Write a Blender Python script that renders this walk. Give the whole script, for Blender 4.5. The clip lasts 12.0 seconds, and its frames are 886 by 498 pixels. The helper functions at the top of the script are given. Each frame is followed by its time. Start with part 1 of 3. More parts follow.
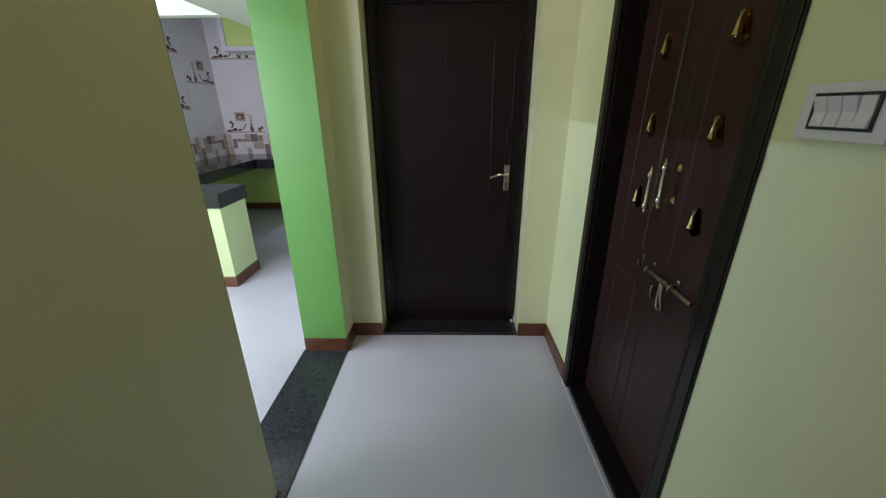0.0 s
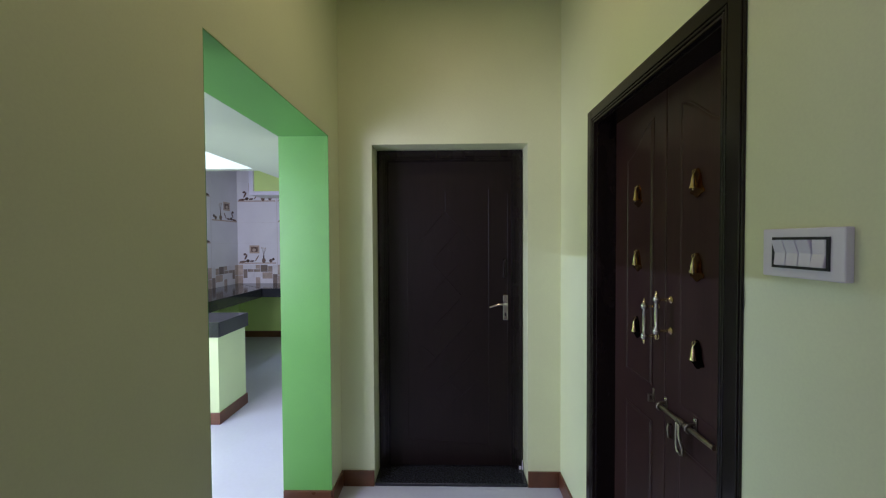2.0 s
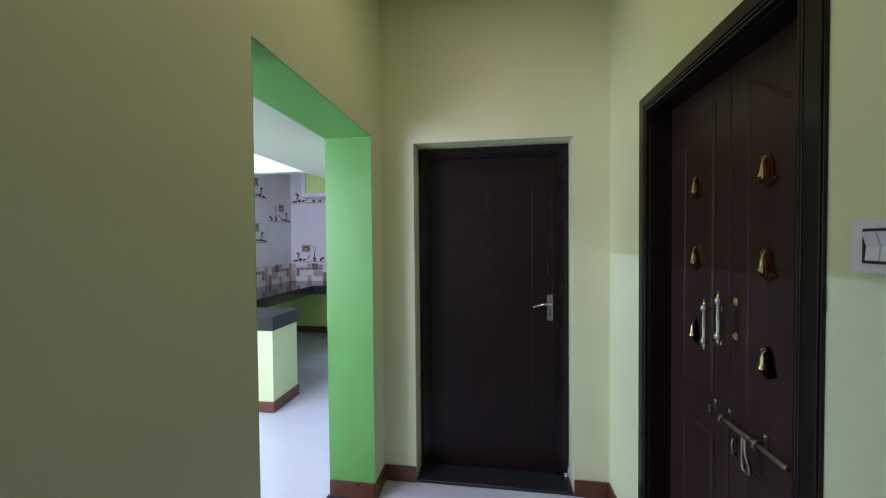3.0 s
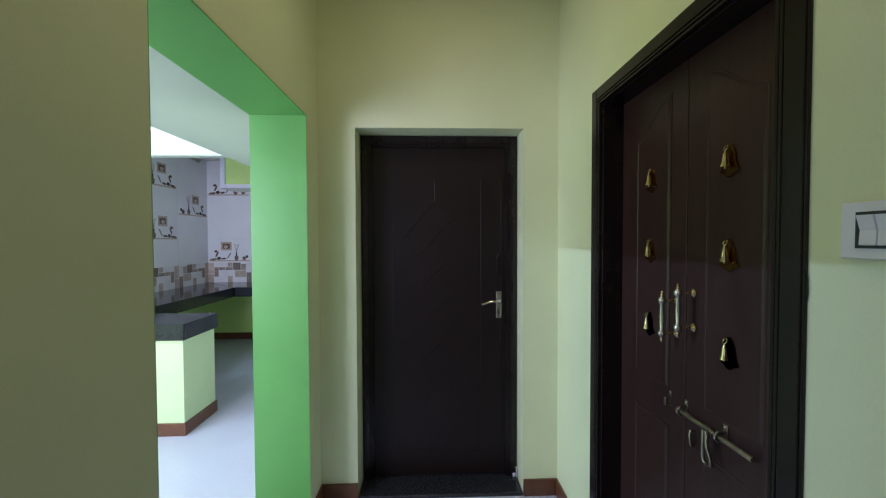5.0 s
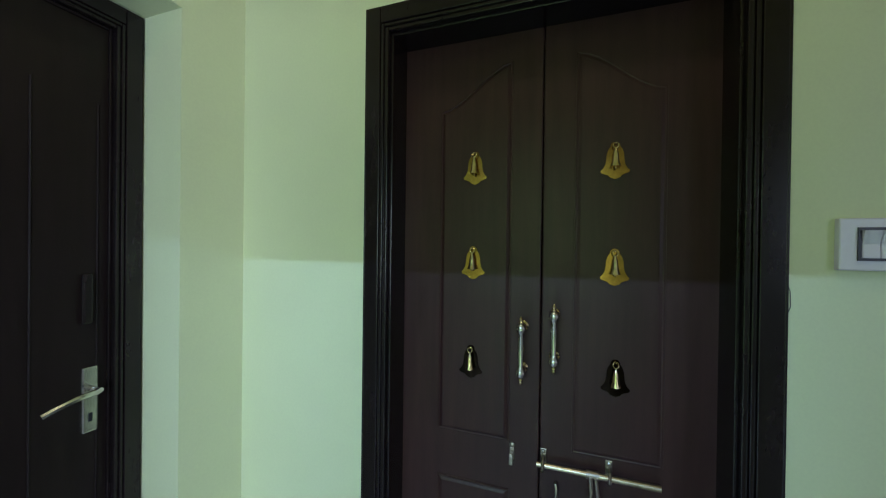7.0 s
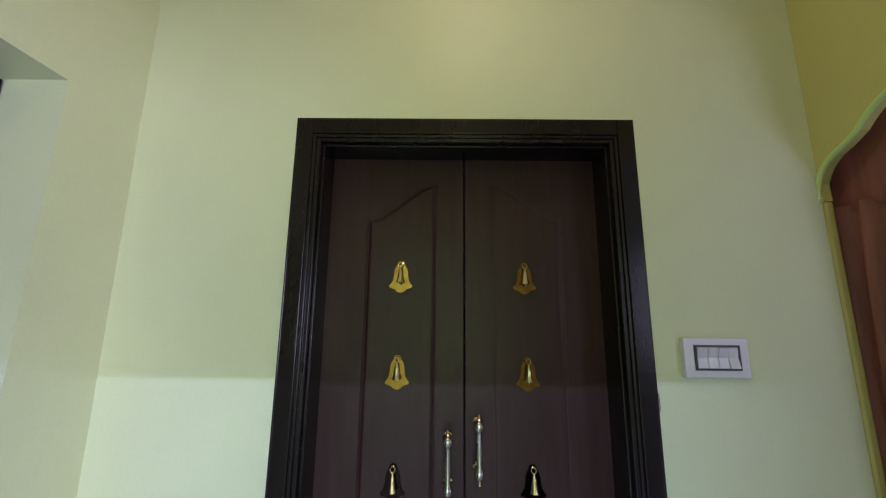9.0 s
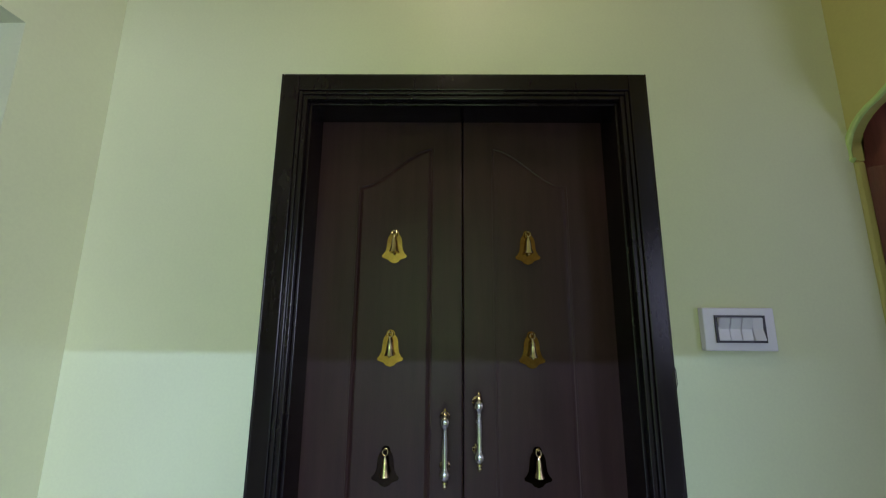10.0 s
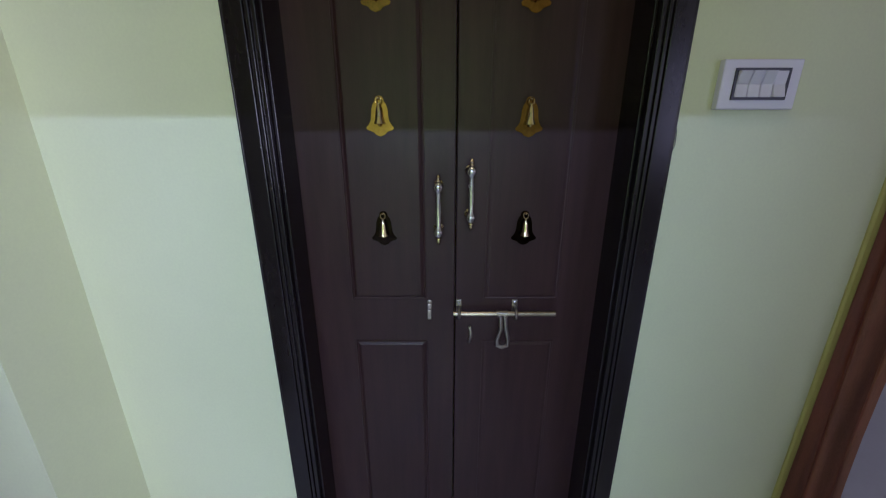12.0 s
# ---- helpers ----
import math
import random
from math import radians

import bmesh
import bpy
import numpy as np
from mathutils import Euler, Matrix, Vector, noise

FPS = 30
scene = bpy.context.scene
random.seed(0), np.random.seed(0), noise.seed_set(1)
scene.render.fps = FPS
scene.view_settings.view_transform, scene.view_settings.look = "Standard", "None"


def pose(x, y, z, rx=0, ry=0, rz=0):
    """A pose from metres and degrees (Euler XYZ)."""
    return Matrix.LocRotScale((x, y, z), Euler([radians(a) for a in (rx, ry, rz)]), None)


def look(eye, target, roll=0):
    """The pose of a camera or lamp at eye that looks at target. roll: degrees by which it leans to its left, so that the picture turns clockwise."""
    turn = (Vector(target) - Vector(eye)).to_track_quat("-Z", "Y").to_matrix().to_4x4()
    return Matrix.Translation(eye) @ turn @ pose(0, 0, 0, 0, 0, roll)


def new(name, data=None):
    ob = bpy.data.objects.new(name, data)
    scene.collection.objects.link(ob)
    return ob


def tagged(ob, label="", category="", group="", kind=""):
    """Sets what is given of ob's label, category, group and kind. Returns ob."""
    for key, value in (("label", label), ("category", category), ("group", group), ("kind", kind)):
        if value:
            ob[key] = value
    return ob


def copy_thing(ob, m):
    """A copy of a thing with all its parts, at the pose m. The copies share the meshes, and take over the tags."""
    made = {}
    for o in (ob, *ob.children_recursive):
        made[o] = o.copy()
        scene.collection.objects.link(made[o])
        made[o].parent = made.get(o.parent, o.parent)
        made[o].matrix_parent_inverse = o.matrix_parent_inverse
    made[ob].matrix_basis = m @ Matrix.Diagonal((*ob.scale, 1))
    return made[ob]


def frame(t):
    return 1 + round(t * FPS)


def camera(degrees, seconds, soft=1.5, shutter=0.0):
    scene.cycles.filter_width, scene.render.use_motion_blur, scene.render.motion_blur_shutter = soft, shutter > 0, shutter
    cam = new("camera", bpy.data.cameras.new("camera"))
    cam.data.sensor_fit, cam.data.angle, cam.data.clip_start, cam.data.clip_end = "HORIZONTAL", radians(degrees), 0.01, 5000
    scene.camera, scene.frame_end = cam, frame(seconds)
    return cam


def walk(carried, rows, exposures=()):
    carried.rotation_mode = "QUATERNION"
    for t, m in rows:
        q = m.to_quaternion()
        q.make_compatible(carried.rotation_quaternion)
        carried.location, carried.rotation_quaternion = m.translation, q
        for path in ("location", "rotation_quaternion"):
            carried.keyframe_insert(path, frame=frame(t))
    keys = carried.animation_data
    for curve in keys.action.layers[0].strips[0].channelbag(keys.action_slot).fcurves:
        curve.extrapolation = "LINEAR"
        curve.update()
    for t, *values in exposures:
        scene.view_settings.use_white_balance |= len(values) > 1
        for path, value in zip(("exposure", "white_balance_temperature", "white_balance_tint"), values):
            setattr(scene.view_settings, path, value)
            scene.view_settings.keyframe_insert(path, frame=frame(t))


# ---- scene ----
cam = camera(101.2, 12.0, soft=1.2)
PATH = [
    (0, (0.067, -0.011, 1.523), (0.03, 1.853, 0.8), -0.4),
    (0.5, (0.074, -0.013, 1.542), (0.045, 1.936, 1.092), -0.4),
    (1, (0.07, -0.04, 1.549), (0.041, 1.948, 1.334), -0.3),
    (1.5, (0.071, -0.05, 1.545), (0.038, 1.949, 1.478), -0.3),
    (2, (0.072, -0.043, 1.539), (0.031, 1.956, 1.495), -0.3),
    (2.5, (0.082, -0.026, 1.53), (-0.069, 1.968, 1.487), -0.4),
    (2.7, (0.09, -0.024, 1.529), (-0.132, 1.963, 1.486), -0.4),
    (4.3, (0.095, 0.02, 1.518), (-0.264, 1.987, 1.474), -0.6),
    (4.5, (0.087, 0.037, 1.517), (-0.185, 2.018, 1.47), -0.6),
    (5, (0.013, 0.125, 1.498), (0.081, 2.124, 1.45), -0.2),
    (5.5, (-0.059, 0.365, 1.478), (0.461, 2.296, 1.429), 0.1),
    (6, (-0.127, 0.673, 1.495), (0.951, 2.358, 1.454), 0.1),
    (6.5, (-0.176, 0.964, 1.494), (1.373, 2.228, 1.471), 0.8),
    (7, (-0.143, 1.209, 1.498), (1.743, 1.876, 1.487), 0.7),
    (7.2, (-0.151, 1.243, 1.529), (1.779, 1.766, 1.49), 0.5),
    (8.8, (-0.222, 1.349, 1.6), (1.759, 1.362, 1.875), 0.4),
    (9, (-0.203, 1.34, 1.611), (1.765, 1.349, 1.968), 0.5),
    (9.5, (-0.156, 1.328, 1.595), (1.802, 1.343, 2.003), 0.4),
    (10, (-0.112, 1.327, 1.543), (1.858, 1.345, 1.891), 0.4),
    (10.5, (-0.097, 1.33, 1.508), (1.901, 1.335, 1.591), 0.4),
    (11, (-0.096, 1.322, 1.469), (1.897, 1.332, 1.312), 0.3),
    (11.5, (-0.092, 1.323, 1.439), (1.873, 1.32, 1.067), 0.2),
    (12, (-0.084, 1.316, 1.412), (1.825, 1.317, 0.815), 0.0),
]
EXPOSURES = [(0, -0.73, 6300, 40), (2.5, -0.60, 5750, 46), (5, -0.52, 5650, 37), (5.5, -0.60, 5900, 33), (6, -0.95, 6100, 27), (6.5, -0.78, 5550, 24), (7, -0.58, 5350, 25), (9, -0.33, 5700, 48), (9.5, -0.39, 5700, 46), (10.5, -0.56, 5300, 41), (12, -0.56, 5450, 54)]
walk(cam, [(t, look(eye, target, roll)) for t, eye, target, roll in PATH], EXPOSURES)

# ---- light ----
world = bpy.data.worlds.new("world")
scene.world = world
world.use_nodes = True
wn = world.node_tree.nodes
sky = wn.new("ShaderNodeTexSky")
sky.sky_type, sky.sun_disc, sky.sun_elevation, sky.sun_rotation = "NISHITA", False, radians(48), radians(150)
world.node_tree.links.new(sky.outputs[0], wn["Background"].inputs[0])
wn["Background"].inputs[1].default_value = 0.1


def area_lamp(name, eye, target, wide, high, watts, colour):
    data = bpy.data.lights.new(name, "AREA")
    data.shape, data.size, data.size_y, data.energy, data.color = "RECTANGLE", wide, high, watts, colour
    ob = new(name, data)
    ob.matrix_world = look(eye, target)
    return ob


KITCHEN_SKY, LIVING_SKY, WEST_SKY, TUBE, HALL_FILL = 104, 10.5, 27, 67, 5.4
area_lamp("kitchen_window_light", (-2.6, 0.34, 1.55), (-2.5, 3, 1.4), 1.5, 1.0, KITCHEN_SKY, (0.88, 0.95, 1.0))
area_lamp("living_window_light", (-0.55, -4.0, 1.75), (-0.35, 0, 1.5), 2.0, 1.3, LIVING_SKY, (0.98, 0.94, 0.80))
area_lamp("living_west_light", (-3.40, -1.7, 1.75), (0.4, 0.1, 1.5), 1.8, 1.3, WEST_SKY, (0.86, 0.97, 1.0))
# the tube's light: a narrow strip just under the fitting, along y
area_lamp("tube_light", (-3.29, 1.55, 2.665), (0.6, 1.55, 0.9), 1.15, 0.010, TUBE, (0.56, 0.80, 1.0))
# added warm fill under the hall ceiling, for light bounced between the lime walls
area_lamp("hall_bounce_fill", (0.07, 1.25, 3.035), (0.07, 1.25, 0), 0.22, 0.22, HALL_FILL, (0.98, 0.86, 0.42))

# ---- materials ----


def material(name, colour, rough=0.5, metal=0.0, vary=0.06, scale=6.0, bump=0.0, bump_scale=120.0, second=None, stretch=None, coat=0.0, island=0.0, gloss=0.5):
    """A surface with soft stains, fine grain and, where bump is set, fine relief."""
    m = bpy.data.materials.new(name)
    m.use_nodes = True
    n, k = m.node_tree.nodes, m.node_tree.links
    b = n["Principled BSDF"]
    co = n.new("ShaderNodeTexCoord")
    mp = n.new("ShaderNodeMapping")
    if stretch:
        mp.inputs["Scale"].default_value = stretch
    k.new(co.outputs["Object"], mp.inputs[0])
    big, fine = n.new("ShaderNodeTexNoise"), n.new("ShaderNodeTexNoise")
    big.inputs["Scale"].default_value, big.inputs["Detail"].default_value = scale, 5
    fine.inputs["Scale"].default_value, fine.inputs["Detail"].default_value = bump_scale, 3
    k.new(mp.outputs[0], big.inputs[0]), k.new(mp.outputs[0], fine.inputs[0])
    mix = n.new("ShaderNodeMix")
    mix.data_type = "RGBA"
    lo = second or tuple(c * (1 - 2 * vary) for c in colour)
    hi = colour if second else tuple(min(1, c * (1 + vary)) for c in colour)
    mix.inputs[6].default_value, mix.inputs[7].default_value = (*lo, 1), (*hi, 1)
    add = n.new("ShaderNodeMath")
    add.operation = "MULTIPLY_ADD"
    k.new(fine.outputs[0], add.inputs[0])
    add.inputs[1].default_value = 0.35
    k.new(big.outputs[0], add.inputs[2])
    ramp = n.new("ShaderNodeMapRange")
    ramp.inputs[1].default_value, ramp.inputs[2].default_value = 0.45, 0.9
    k.new(add.outputs[0], ramp.inputs[0])
    k.new(ramp.outputs[0], mix.inputs[0])
    out = mix.outputs[2]
    if island:
        geo, hsv, mr = n.new("ShaderNodeNewGeometry"), n.new("ShaderNodeHueSaturation"), n.new("ShaderNodeMapRange")
        mr.inputs[3].default_value, mr.inputs[4].default_value = 1 - island, 1 + island
        k.new(geo.outputs["Random Per Island"], mr.inputs[0])
        k.new(mr.outputs[0], hsv.inputs["Value"])
        k.new(out, hsv.inputs["Color"])
        out = hsv.outputs[0]
    k.new(out, b.inputs["Base Color"])
    rr = n.new("ShaderNodeMapRange")
    rr.inputs[3].default_value, rr.inputs[4].default_value = max(0.02, rough - 0.06), rough + 0.06
    k.new(big.outputs[0], rr.inputs[0])
    k.new(rr.outputs[0], b.inputs["Roughness"])
    b.inputs["Metallic"].default_value = metal
    b.inputs["Specular IOR Level"].default_value = gloss
    b.inputs["Coat Weight"].default_value, b.inputs["Coat Roughness"].default_value = coat, 0.15
    if bump:
        bp = n.new("ShaderNodeBump")
        bp.inputs["Strength"].default_value, bp.inputs["Distance"].default_value = bump, 0.002
        k.new(fine.outputs[0], bp.inputs["Height"])
        k.new(bp.outputs[0], b.inputs["Normal"])
    return m


WALL = material("pale_lime_wall_paint", (0.70, 0.75, 0.48), 0.5, vary=0.035, scale=1.6, bump=0.08, bump_scale=160)
ARCHP = material("yellow_lime_paint", (0.60, 0.57, 0.18), 0.55, vary=0.04, scale=2, bump=0.25, bump_scale=160)
GREEN = material("bright_green_paint", (0.125, 0.39, 0.088), 0.42, vary=0.04, scale=2.5, bump=0.2, bump_scale=150)
LIME = material("lime_paint", (0.58, 0.78, 0.25), 0.5, vary=0.04, scale=2, bump=0.2, bump_scale=150)
WHITE = material("white_paint", (0.78, 0.82, 0.74), 0.55, vary=0.03, scale=2, bump=0.15)
PALE = material("pale_lime_paint", (0.58, 0.70, 0.38), 0.5, vary=0.04, scale=2, bump=0.1, bump_scale=150)
SLABP = material("pale_green_paint", (0.52, 0.59, 0.47), 0.55, vary=0.03, scale=2, bump=0.1)
FLOOR = material("polished_floor_tile", (0.58, 0.58, 0.66), 0.22, vary=0.07, scale=1.3, second=(0.52, 0.52, 0.58), bump=0.02, bump_scale=40)
GRANITE = material("black_granite", (0.010, 0.011, 0.014), 0.12, vary=0.3, scale=90, second=(0.035, 0.037, 0.042), bump_scale=400)
SLATE = material("dark_speckled_granite", (0.012, 0.014, 0.020), 0.14, scale=70, second=(0.045, 0.052, 0.056), bump_scale=300)
SKIRT = material("brown_skirting_tile", (0.13, 0.048, 0.022), 0.3, vary=0.12, scale=9, bump=0.05)
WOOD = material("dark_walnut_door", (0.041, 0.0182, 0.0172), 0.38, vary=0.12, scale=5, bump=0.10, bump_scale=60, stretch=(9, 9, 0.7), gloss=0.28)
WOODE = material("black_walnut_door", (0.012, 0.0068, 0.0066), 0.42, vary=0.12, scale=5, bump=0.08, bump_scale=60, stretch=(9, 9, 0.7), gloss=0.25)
FRAMEW = material("black_brown_door_frame", (0.013, 0.009, 0.009), 0.24, vary=0.15, scale=4, bump=0.0, bump_scale=40, stretch=(3, 3, 1), gloss=0.35)
BRASS = material("polished_brass", (0.76, 0.62, 0.36), 0.14, 1.0, vary=0.1, scale=25)
BRASSP = material("brass_plate", (0.31, 0.16, 0.036), 0.18, 1.0, vary=0.12, scale=30)
# the same brass with a dark reflection put into its base colour
DARKREFL = material("brass_plate_dark_reflection", (0.016, 0.011, 0.007), 0.14, 1.0, vary=0.2, scale=30)
STEEL = material("brushed_steel", (0.62, 0.60, 0.55), 0.25, 1.0, vary=0.1, scale=30)
RODM = material("dull_brass_rod", (0.52, 0.45, 0.33), 0.3, 1.0, vary=0.12, scale=30)
OLDSTEEL = material("dull_nickel", (0.36, 0.32, 0.26), 0.36, 1.0, vary=0.12, scale=30)
PLASTIC = material("white_plastic", (0.72, 0.71, 0.80), 0.3, vary=0.02, scale=8)
BLACKP = material("black_plastic", (0.012, 0.012, 0.018), 0.35, vary=0.1)
CURTAIN = material("brown_satin_curtain", (0.46, 0.20, 0.135), 0.34, vary=0.2, scale=4, bump=0.25, bump_scale=180, stretch=(6, 6, 0.5))
TILEW = material("glossy_white_tile", (0.72, 0.71, 0.73), 0.16, vary=0.03, scale=3)
GROUT = material("pale_grout", (0.58, 0.55, 0.53), 0.8, vary=0.08, scale=12)
MOSAIC = material("stone_mosaic_print", (0.34, 0.27, 0.22), 0.2, vary=0.15, scale=10, island=0.45)
MOSAICW = material("white_mosaic_print", (0.66, 0.64, 0.64), 0.2, vary=0.05, scale=10)
PRINT = material("dark_brown_print", (0.15, 0.095, 0.07), 0.25, vary=0.3, scale=40, island=0.5)
PRINTL = material("beige_print", (0.48, 0.37, 0.29), 0.25, vary=0.1, scale=30)
CREAM = material("cream_wall", (0.74, 0.71, 0.56), 0.6, vary=0.04, scale=1.5, bump=0.2)
TUBEM = bpy.data.materials.new("lit_tube")
TUBEM.use_nodes = True
TUBEM.node_tree.nodes["Principled BSDF"].inputs["Emission Color"].default_value = (0.85, 0.93, 1, 1)
TUBEM.node_tree.nodes["Principled BSDF"].inputs["Emission Strength"].default_value = 4
# glow of the added hall fill, not of a real lamp
WARMM = bpy.data.materials.new("warm_fill_glow")
WARMM.use_nodes = True
WARMM.node_tree.nodes["Principled BSDF"].inputs["Emission Color"].default_value = (1.0, 0.85, 0.55, 1)
WARMM.node_tree.nodes["Principled BSDF"].inputs["Emission Strength"].default_value = 2
GLASS = bpy.data.materials.new("window_glass")
GLASS.use_nodes = True
GLASS.node_tree.nodes["Principled BSDF"].inputs["Transmission Weight"].default_value = 1
GLASS.node_tree.nodes["Principled BSDF"].inputs["Roughness"].default_value = 0.02

# ---- shapes ----


def box(bm, a, b, bevel=0.0):
    """A box between two corners, with its edges rounded off by bevel."""
    lo, hi = [min(p, q) for p, q in zip(a, b)], [max(p, q) for p, q in zip(a, b)]
    vs = bmesh.ops.create_cube(bm, size=1.0)["verts"]
    for v in vs:
        v.co = Vector([(h + l) / 2 + c * (h - l) for l, h, c in zip(lo, hi, v.co)])
    if bevel:
        es = list({e for v in vs for e in v.link_edges})
        bmesh.ops.bevel(bm, geom=es, offset=bevel, segments=2, affect="EDGES", profile=0.5)
    return bm


def boxes(*pairs, bevel=0.0):
    bm = bmesh.new()
    for a, b in pairs:
        box(bm, a, b, bevel)
    return bm


def prism(points, axis, lo, hi, bevel=0.0):
    """An outline of (u, v) pushed along an axis. u, v are the other two axes in order."""
    bm = bmesh.new()

    def at(u, v, w):
        return {"x": (w, u, v), "y": (u, w, v), "z": (u, v, w)}[axis]
    vs = [bm.verts.new(at(u, v, lo)) for u, v in points]
    f = bm.faces.new(vs)
    got = bmesh.ops.extrude_face_region(bm, geom=[f])["geom"]
    shift = Vector(at(0, 0, hi - lo))
    bmesh.ops.translate(bm, vec=shift, verts=[g for g in got if isinstance(g, bmesh.types.BMVert)])
    bmesh.ops.recalc_face_normals(bm, faces=bm.faces)
    if bevel:
        bmesh.ops.bevel(bm, geom=[e for e in bm.edges if e.calc_length() > 1e-5 and e.calc_face_angle(0) > 0.6], offset=bevel, segments=2, affect="EDGES")
    return bm


def lathe(bm, profile, m, steps=16):
    """Turns (radius, height) about the z axis of m."""
    rings = []
    for r, h in profile:
        rings.append([bm.verts.new(m @ Vector((r * math.cos(a), r * math.sin(a), h))) for a in (2 * math.pi * i / steps for i in range(steps))])
    for p, q in zip(rings, rings[1:]):
        for i in range(steps):
            bm.faces.new((p[i], p[(i + 1) % steps], q[(i + 1) % steps], q[i]))
    bm.faces.new(rings[0][::-1]), bm.faces.new(rings[-1])
    bmesh.ops.recalc_face_normals(bm, faces=bm.faces)
    return bm


def tube(bm, path, r, closed=False, steps=8):
    """A round bar along a path."""
    pts = [Vector(p) for p in path]
    n = len(pts)
    rings = []
    for i, p in enumerate(pts):
        a = pts[(i - 1) % n] if closed or i else p
        b = pts[(i + 1) % n] if closed or i < n - 1 else p
        t = (b - a).normalized()
        s = t.cross(Vector((0.31, 0.17, 0.93)) if abs(t.z) < 0.9 else Vector((1, 0.1, 0))).normalized()
        u = t.cross(s)
        rings.append([bm.verts.new(p + r * (math.cos(q) * s + math.sin(q) * u)) for q in (2 * math.pi * j / steps for j in range(steps))])
    for i in range(n if closed else n - 1):
        p, q = rings[i], rings[(i + 1) % n]
        off = min(range(steps), key=lambda o: ((p[0].co - pts[i]) - (q[o].co - pts[(i + 1) % n])).length)
        for j in range(steps):
            bm.faces.new((p[j], p[(j + 1) % steps], q[(j + 1 + off) % steps], q[(j + off) % steps]))
    if not closed:
        bm.faces.new(rings[0][::-1]), bm.faces.new(rings[-1])
    bmesh.ops.recalc_face_normals(bm, faces=bm.faces)
    return bm


def mesh_of(name, bm, mat, smooth=False):
    me = bpy.data.meshes.new(name)
    bm.to_mesh(me)
    bm.free()
    for m in (mat if isinstance(mat, (list, tuple)) else [mat]):
        me.materials.append(m)
    if smooth:
        me.shade_smooth()
        me.set_sharp_from_angle(angle=radians(40))
    return me


def thing(name, bm, mat, label, category, group="", kind="", smooth=False):
    return tagged(new(name, mesh_of(name, bm, mat, smooth)), label, category, group, kind)


def holder(name, at, label, category, group="", kind=""):
    ob = new(name)
    ob.location = at
    ob.empty_display_size = 0.05
    return tagged(ob, label, category, group, kind)


def part(name, bm, mat, parent, label="", smooth=False):
    """One mesh under a thing or a part; the bmesh is in world places, less the thing's own place."""
    ob = new(name, mesh_of(name, bm, mat, smooth))
    ob.parent = parent
    top = parent
    while top.parent:
        top = top.parent
    if parent is top:
        ob.location = -top.location
    return tagged(ob, label)


def structure(name, bm, mat, label, category):
    return thing(name, bm, mat, label, category, kind="structure")


# ---- setting ----
LX, RX, EY, TOP = -0.620, 0.751, 2.210, 3.1          # hall: left wall, right wall, end wall, ceiling
KX, KW, KY, KS, KTOP = -0.902, -3.37, 5.77, 0.30, 2.71  # kitchen: door wall, far wall, back wall, window wall, ceiling
ON, OF, OH = 0.976, 2.026, 2.142                       # the kitchen opening
structure("floor", boxes(((-3.6, -4.2, -0.12), (3.2, 6.0, 0.0))), FLOOR, "pale grey polished vitrified tile floor", "floor")
structure("ceiling", boxes(((KX, -0.02, TOP), (1.0, 2.7, TOP + 0.12))), WALL, "pale lime painted hall ceiling", "ceiling")
structure("ceiling_kitchen", boxes(((KW - 0.2, KS - 0.2, KTOP), (KX, KY + 0.2, KTOP + 0.12))), WHITE, "white painted kitchen ceiling", "ceiling")
structure("ceiling_living", boxes(((-3.6, -4.2, TOP), (3.2, -0.02, TOP + 0.12)), ((1.0, -0.02, TOP), (3.2, 0.3, TOP + 0.12))), WHITE, "white painted living room ceiling", "ceiling")

# wall between hall and kitchen, with the opening
structure("wall_west", boxes(((KX, 0.10, 0), (LX, ON, TOP)), ((KX, OF, 0), (LX, EY, TOP)), ((KX, ON, OH), (LX, OF, TOP))), WALL,
          "pale lime painted wall with kitchen opening", "wall")
structure("trim_opening", boxes(((KX - 0.003, OF - 0.004, 0.0), (LX - 0.001, OF - 0.0, OH)), ((KX - 0.003, ON, 0), (LX - 0.001, ON + 0.004, OH)),
                                ((KX - 0.003, ON, OH - 0.004), (LX - 0.001, OF, OH))), GREEN, "bright green painted opening reveal", "trim")
# end wall, with the door's opening
DL, DR, DH = -0.412, 0.549, 2.136
structure("wall_north", boxes(((KX, EY, 0), (DL, 2.45, TOP)), ((DR, EY, 0), (1.0, 2.45, TOP)), ((DL, EY, DH), (DR, 2.45, TOP))), WALL,
          "pale lime painted end wall", "wall")
structure("wall_behind_door", boxes(((DL - 0.2, 2.452, 0), (DR + 0.2, 2.55, 2.4))), WALL, "plain wall closing the doorway", "wall")
# right wall, with the double door's opening
FN, FF, FH = 0.811, 1.760, 2.159
structure("wall_east", boxes(((RX, 0.315, 0), (1.0, FN + 0.01, TOP)), ((RX, FF - 0.01, 0), (1.0, EY, TOP)), ((RX, FN + 0.01, FH - 0.01), (1.0, FF - 0.01, TOP))), WALL,
          "pale lime painted wall round the double door", "wall")
structure("wall_behind_double_door", boxes(((1.003, FN - 0.1, 0), (1.08, FF + 0.1, 2.4))), WALL, "plain wall closing the doorway", "wall")


